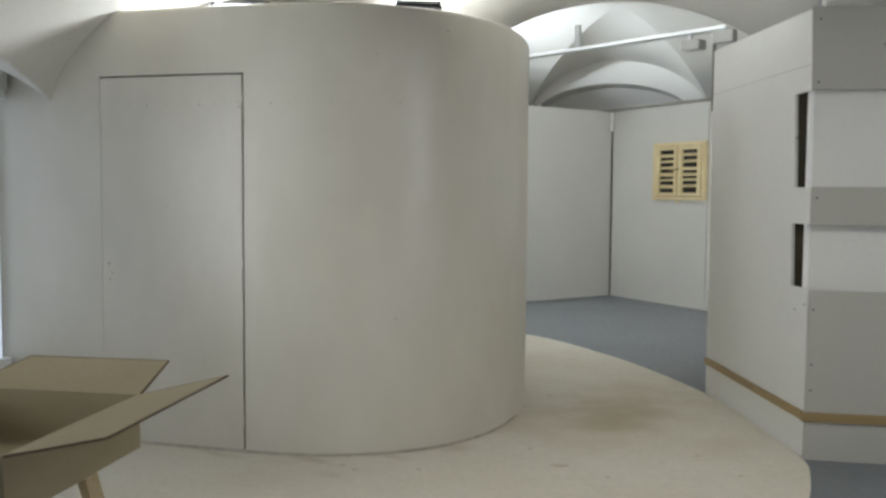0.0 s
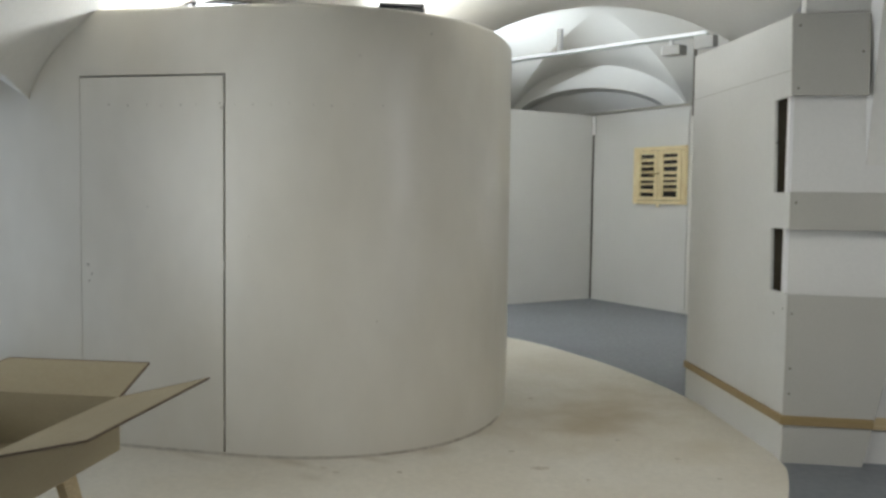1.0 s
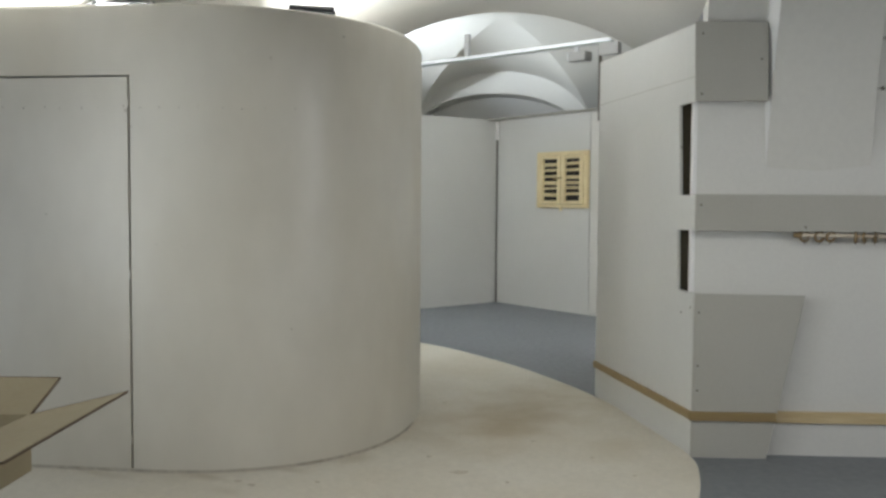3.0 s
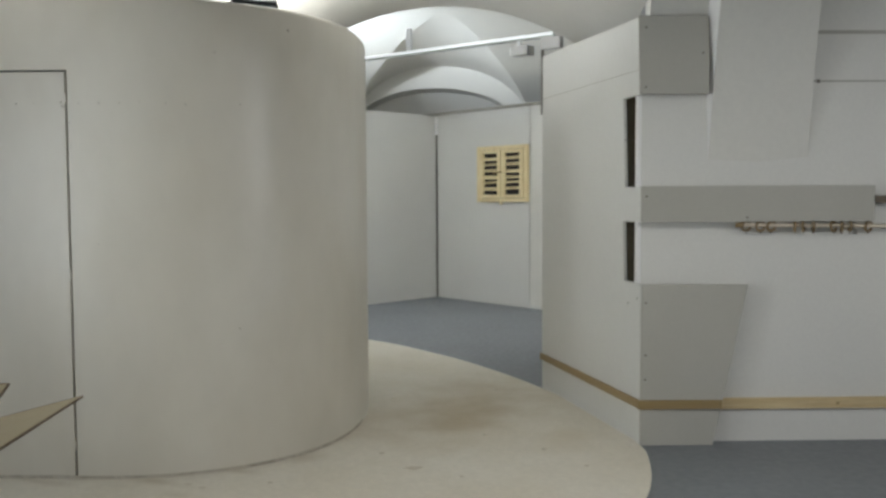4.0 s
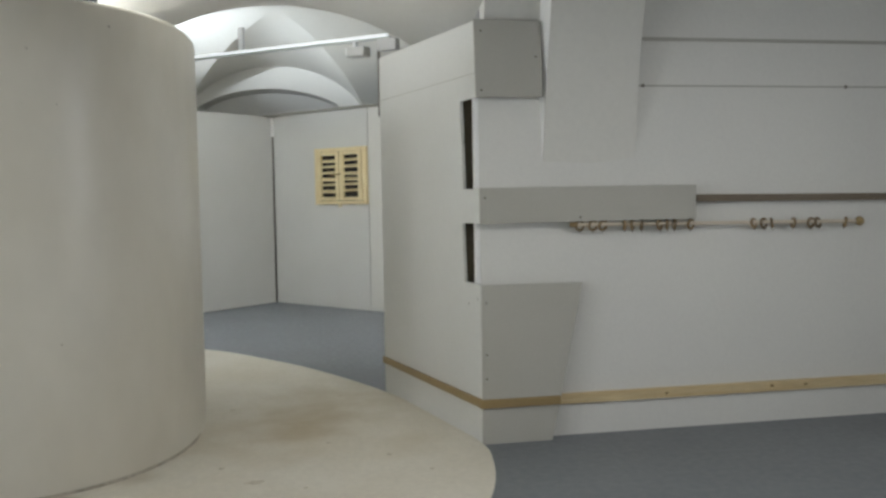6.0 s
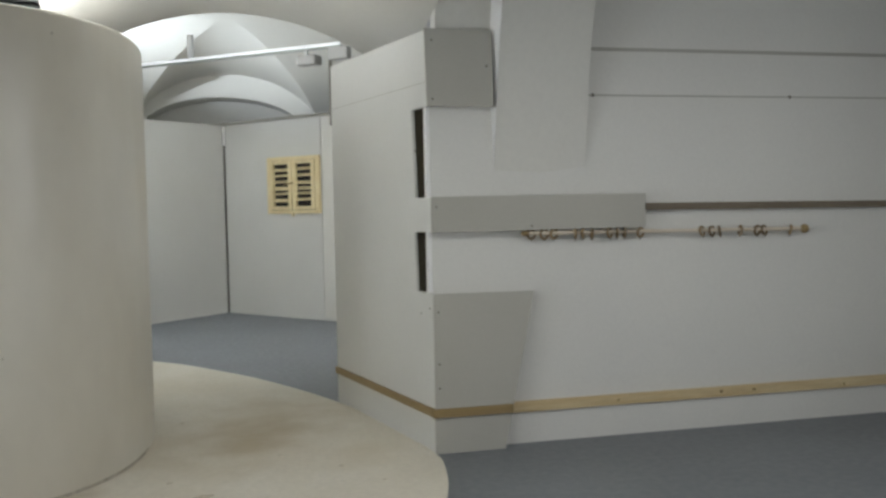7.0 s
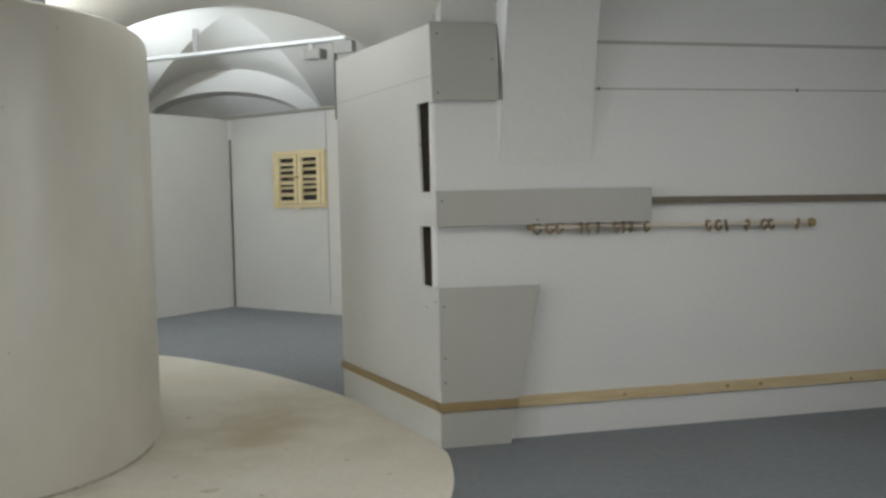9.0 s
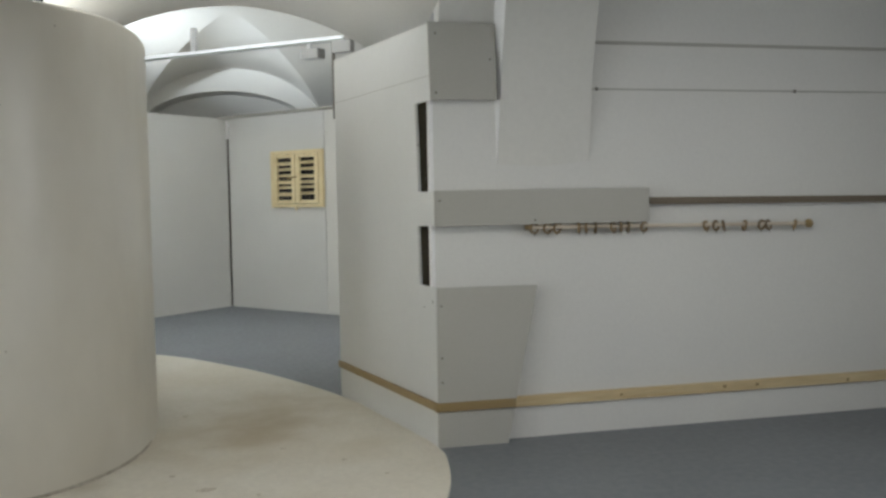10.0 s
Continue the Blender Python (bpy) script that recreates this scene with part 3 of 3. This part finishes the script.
part("tube", boxed((-2.0, -0.012, -0.025), (2.0, 0.012, -0.002), None, 0.005), TUBE_GLOW, near, "glowing fluorescent tube")
for x in (-1.2, 1.2):
    part("hanger", boxed((x - 0.012, -0.012, 0.03), (x + 0.012, 0.012, 0.60), None, 0.002), RAIL_WHITE, near)

# ---- boxing of plasterboard at the end of the long wall ----
AP, AQ = (0.90, 5.205), (0.44, 6.76)
MA = along(AP, AQ)          # x runs away along the side board, y points to the open side
la = math.dist(AP, AQ)
boxing = empty("boxing", 0.90, 5.205, 0)
tagged(boxing, "unfinished plasterboard boxing round a pier, notched side board", "boxing")
binv = boxing.matrix_world.inverted()
bm = bmesh.new()
notch = 0.23
prism(bm, [(0, 0), (la, 0), (la, 2.44), (0, 2.425), (0, 1.995), (0.012, 1.995), (notch + 0.012, 1.99), (notch - 0.018, 1.475), (0, 1.475),
           (0, 1.275), (notch + 0.004, 1.275), (notch - 0.012, 0.925), (0, 0.925)], -0.018, binv @ MA)
part("side_board", bm, BOARD, boxing, "white painted board with two notches")
prism_b = binv @ along((0.898, 5.191), (1.898, 5.255))
bm = bmesh.new()
prism(bm, [(0.0, 0.0), (0.42, 0.0), (0.61, 0.92), (0.01, 0.923)], 0.013, prism_b)
part("lower_board", bm, CARD_GREY, boxing, "bare grey board with a slanted edge")
part("ledge_board", boxed((0.0, 0, 1.275), (1.325, 0.013, 1.478), prism_b, 0.002), CARD_GREY, boxing, "bare grey ledge board")
part("ledge_top", boxed((0.02, 0.013, 1.463), (1.325, 0.058, 1.476), prism_b, 0.001), BOARD, boxing)
part("ledge_soffit", boxed((0.02, 0.013, 1.277), (1.325, 0.058, 1.290), prism_b, 0.001), CARD_GREY, boxing)
bm = bmesh.new()
prism(bm, [(-0.012, 1.992), (0.378, 1.992), (0.372, 2.418), (-0.022, 2.425)], 0.013, prism_b)
part("top_board", bm, CARD_GREY, boxing, "bare grey top board")
part("top_soffit", boxed((0.01, 0.013, 1.994), (0.376, 0.058, 2.006), prism_b, 0.001), CARD_GREY, boxing)
# Stud doubles as a dark backing that gives the hollow its shade.
part("stud", boxed((0.836, 5.47, 0), (0.935, 5.53, 2.4), binv), DARK_WOOD, boxing, "dark timber stud, widened to stand for the hollow's shade")
part("side_batten", boxed((0.0, 0.0, 0.214), (la, 0.018, 0.262), binv @ MA, 0.002), OLD_WOOD, boxing, "brown wooden batten")
part("front_batten", boxed((-0.015, -0.018, 0.212), (0.465, 0.0, 0.262), prism_b, 0.002), OLD_WOOD, boxing, "brown wooden batten")
for u, z in ((0.02, 2.36), (0.34, 2.22), (0.02, 2.03), (0.03, 1.42), (0.60, 1.30), (0.03, 0.82), (0.03, 0.52), (0.03, 0.38)):
    bm = bmesh.new()
    tube(bm, prism_b @ Vector((u, -0.002, z)), prism_b @ Vector((u, 0.004, z)), 0.007, 8)
    part("screw", bm, STEEL, boxing)
for u, z in ((0.03, 2.10), (0.04, 0.84), (0.16, 0.80), (0.20, 1.75)):
    bm = bmesh.new()
    tube(bm, binv @ MA @ Vector((u, 0.002, z)), binv @ MA @ Vector((u, -0.004, z)), 0.006, 8)
    part("screw", bm, STEEL, boxing)
part("joint", boxed((0.03, 0.0, 2.13), (la, 0.0012, 2.134), binv @ MA), CARD_GREY, boxing, "filled board joint")

cable = link_mesh("cable", boxed((la + 0.001, -0.015, 2.02), (la + 0.013, 0.010, 2.50), MA, 0.003), SHADOW_GAP)
tagged(cable, "dark cable running down the edge of the boxing", "cable")

# ---- things on the long wall ----
batten = link_mesh("batten", boxed((0.455, -0.022, 0.190), (5.2, 0.0, 0.255), LW, 0.003), PINE)
tagged(batten, "pale pine batten with knots fixed low on the wall", "batten")
rng = random.Random(5)
for u in (1.16, 1.86, 2.09, 2.75, 3.6):
    bm = bmesh.new()
    tube(bm, LW @ Vector((u, -0.0235, 0.222 + rng.uniform(-0.02, 0.02))), LW @ Vector((u, -0.02, 0.222)), rng.uniform(0.006, 0.012), 10)
    kn = link_mesh("knot", bm, OLD_WOOD, batten, "brown knot")
strip = link_mesh("shelf_batten", boxed((0, -0.045, 1.377), (3.9, 0.0, 1.420), LW @ pose(1.332, 0, 0, 0, 0.5, 0), 0.003), STRIP_WOOD)
tagged(strip, "brown wooden batten along the wall", "batten")
picture_rail = link_mesh("picture_rail", boxed((0.98, -0.010, 2.335), (5.3, 0.0, 2.355), LW, 0.003), CARD_GREY)
tagged(picture_rail, "narrow painted picture rail along the wall", "rail")
wall_cable = link_mesh("wall_cable", boxed((0.98, -0.005, 2.065), (5.3, 0.0, 2.075), LW, 0.002), CARD_GREY)
tagged(wall_cable, "thin painted cable clipped along the wall", "cable")
for u in (1.02, 2.36, 3.7):
    part("clip", boxed((u - 0.008, -0.010, 2.060), (u + 0.008, 0.0, 2.080), LW, 0.002), STEEL, wall_cable, "small grey cable clip")

rod = empty("curtain_rod", 1.48, 5.22, 1.24)
tagged(rod, "pale wooden curtain rod with loose rings fixed to the wall", "curtain rod")
rinv = rod.matrix_world.inverted()


def on_rod(u):
    u = 0.568 + 0.958 * (u - 0.58)
    return rinv @ LW @ Vector((u, -0.055, 1.256 - 0.010 * (u - 0.58)))


bm = bmesh.new()
tube(bm, on_rod(0.58), on_rod(2.52), 0.011, 12)
part("pole", bm, ROD_WOOD, rod, smooth=False)
for u, r in ((0.585, 0.017), (2.525, 0.029)):
    bm = bmesh.new()
    bmesh.ops.create_uvsphere(bm, u_segments=14, v_segments=10, radius=r, matrix=Matrix.Translation(on_rod(u)))
    tube(bm, on_rod(u - 0.03), on_rod(u), 0.015, 12)
    part("finial", bm, OLD_WOOD, rod, "turned wooden knob", True)
for u in (0.66, 2.46):
    bm = bmesh.new()
    a = on_rod(u)
    tube(bm, a, a + Vector((0, 0.056, 0)), 0.012, 10)
    part("bracket", bm, OLD_WOOD, rod)
rng = random.Random(11)
for u, turn in ((0.615, 70), (0.70, 72), (0.765, 66), (0.905, 12), (0.955, 28), (1.015, 10), (1.135, 48), (1.185, 14), (1.235, 8), (1.345, 60),
                (1.775, 52), (1.845, 62), (1.90, 24), (2.05, 6), (2.175, 68), (2.225, 62), (2.42, 20)):
    m = Matrix.Translation(on_rod(u) - Vector((0, 0, 0.006))) @ pose(0, 0, 0, rng.uniform(-12, 12), 0, 90 - turn)
    r = part("ring", ring(bmesh.new(), m, 0.027, 0.0085), RING_WOOD, rod, "", True)
    bm = bmesh.new()
    tube(bm, m @ Vector((0, 0, -0.043)), m @ Vector((0, 0, -0.030)), 0.003, 6)
    part("eyelet", bm, STEEL, r)

# ---- floodlights on the drum ----


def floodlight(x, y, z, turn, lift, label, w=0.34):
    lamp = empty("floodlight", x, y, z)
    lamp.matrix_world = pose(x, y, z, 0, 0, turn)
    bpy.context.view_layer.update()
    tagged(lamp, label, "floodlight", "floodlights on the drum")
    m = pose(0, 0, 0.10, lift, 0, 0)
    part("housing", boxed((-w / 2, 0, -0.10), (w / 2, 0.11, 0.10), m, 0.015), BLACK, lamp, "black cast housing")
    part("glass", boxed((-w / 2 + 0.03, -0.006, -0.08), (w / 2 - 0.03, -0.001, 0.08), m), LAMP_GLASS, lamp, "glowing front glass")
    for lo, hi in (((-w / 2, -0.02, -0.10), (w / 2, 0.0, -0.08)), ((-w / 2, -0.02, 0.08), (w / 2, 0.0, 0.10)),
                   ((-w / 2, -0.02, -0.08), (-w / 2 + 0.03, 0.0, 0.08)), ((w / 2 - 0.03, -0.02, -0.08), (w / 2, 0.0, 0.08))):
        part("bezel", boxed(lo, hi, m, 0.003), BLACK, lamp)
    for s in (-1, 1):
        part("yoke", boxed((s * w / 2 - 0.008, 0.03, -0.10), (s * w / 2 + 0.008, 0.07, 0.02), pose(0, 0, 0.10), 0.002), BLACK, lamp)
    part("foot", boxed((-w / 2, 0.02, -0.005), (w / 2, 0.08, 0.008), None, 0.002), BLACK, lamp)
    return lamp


floodlight(-2.30, 4.90, TOP - 0.02, 12, -70, "black floodlight tilted up at the vault, on the drum")
floodlight(-1.32, 5.30, TOP - 0.005, 200, -78, "black floodlight turned to the vault, on the drum's rim", 0.26)
# Third floodlight is added, hidden behind the drum, to brighten the far vault.
floodlight(-3.72, 8.40, 2.405, 190, -55, "added black floodlight for the far vault, out of view on a low wall", 0.34)

# light of the floodlights; the last is a fill for the far vault
area_lamp("flood_a", look((-2.30, 4.80, 2.60), (-2.8, 4.0, 3.1)), 0.3, 0.15, 82, (0.92, 0.96, 1.0))
area_lamp("flood_b", look((-1.17, 5.3, 2.60), (-0.9, 6.0, 4.0)), 0.3, 0.15, 66, (0.92, 0.96, 1.0))
area_lamp("fill_flood", look((-3.62, 8.56, 2.62), (-2.45, 9.6, 3.80)), 0.3, 0.15, 290, (0.80, 0.90, 1.0), 80)

# ---- carton on a small table ----
CB = Vector((-1.285, 2.296, 0))
ux, uy = Vector((-1, -0.085, 0)).normalized(), Vector((0.09, -1, 0)).normalized()
Z0, Z1, LB, WB = 0.695, 0.85, 0.62, 0.56
carton = empty("carton", CB.x, CB.y, Z0)
tagged(carton, "open brown cardboard carton with spread flaps, on a table", "box")
cinv = carton.matrix_world.inverted()
MC = Matrix(((ux.x, uy.x, 0, CB.x), (ux.y, uy.y, 0, CB.y), (0, 0, 1, 0), (0, 0, 0, 1)))
MC = cinv @ MC
th = 0.005
part("bottom", boxed((0, 0, Z0), (WB, LB, Z0 + th), MC), CARTON, carton)
part("back_side", boxed((th, 0, Z0 + th), (WB - th, th, Z1), MC), CARTON, carton)
part("front_side", boxed((th, LB - th, Z0 + th), (WB - th, LB, Z1), MC), CARTON, carton)
part("right_side", boxed((0, 0, Z0 + th), (th, LB, Z1), MC), CARTON, carton)
part("left_side", boxed((WB - th, 0, Z0 + th), (WB, LB, Z1), MC), CARTON, carton)


def flap(name, corners, label):
    bm = bmesh.new()
    top = [bm.verts.new(MC @ Vector(c)) for c in corners]
    low = [bm.verts.new(MC @ (Vector(c) - Vector((0, 0, 0.004)))) for c in corners]
    bm.faces.new(top)
    bm.faces.new(low[::-1])
    n = len(top)
    for i in range(n):
        bm.faces.new((top[i], low[i], low[(i + 1) % n], top[(i + 1) % n]))
    leaf_ = part(name, bm, CARTON, carton, label)
    mid = sum((Vector(c) for c in corners), Vector()) / n
    for i in range(n):
        a, b = Vector(corners[i]), Vector(corners[(i + 1) % n])
        if abs(a.z - Z1) < 1e-6 and abs(b.z - Z1) < 1e-6:
            continue                                    # the fold
        out = ((a + b) / 2 - mid)
        out -= (b - a) * (out.dot(b - a) / (b - a).length_squared)
        out = out.normalized() * 0.0025
        bm = bmesh.new()
        v = [bm.verts.new(MC @ (p + o + Vector((0, 0, z)))) for z in (0.0005, -0.0055) for p, o in ((a, -out), (b, -out), (b, out), (a, out))]
        for f in ((0, 1, 2, 3), (7, 6, 5, 4), (0, 4, 5, 1), (1, 5, 6, 2), (2, 6, 7, 3), (3, 7, 4, 0)):
            bm.faces.new([v[k] for k in f])
        part("cut_edge", bm, CARTON_EDGE, leaf_, "cut edge coloured dark for the shade in its corrugation")


flap("back_flap", ((0.0, 0, Z1), (WB, 0, Z1), (0.50, -0.235, Z1 + 0.052), (0.03, -0.245, Z1 + 0.052)), "back flap folded outwards")
flap("right_flap", ((0, 0, Z1), (-0.235, -0.08, Z1 + 0.05), (-0.25, 0.62, Z1 + 0.055), (0, LB, Z1)), "side flap folded outwards")
flap("front_flap", ((0.02, LB, Z1), (WB, LB, Z1), (WB, LB + 0.2, Z1 - 0.06), (0.02, LB + 0.2, Z1 - 0.06)), "front flap hanging down")

table = empty("side_table", -1.6, 2.0, 0)
tagged(table, "small pale wooden table with splayed tapered legs", "table")
tinv = table.matrix_world.inverted()
part("tabletop", boxed((0.06, 0.05, Z0 - 0.03), (WB - 0.06, LB - 0.05, Z0 - 0.002), tinv @ carton.matrix_world @ MC, 0.006), PINE, table)
for u, v, du, dv in ((0.10, 0.13, -0.16, -0.06), (WB - 0.13, 0.12, 0.10, -0.06), (0.13, LB - 0.12, -0.10, 0.06), (WB - 0.13, LB - 0.12, 0.10, 0.06)):
    g = tinv @ carton.matrix_world @ MC
    bm = bmesh.new()
    tube(bm, g @ Vector((u + du, v + dv, 0.012)), g @ Vector((u, v, Z0 - 0.028)), 0.017, 4, 0.030)
    part("leg", bm, PINE, table, "square tapered wooden leg")
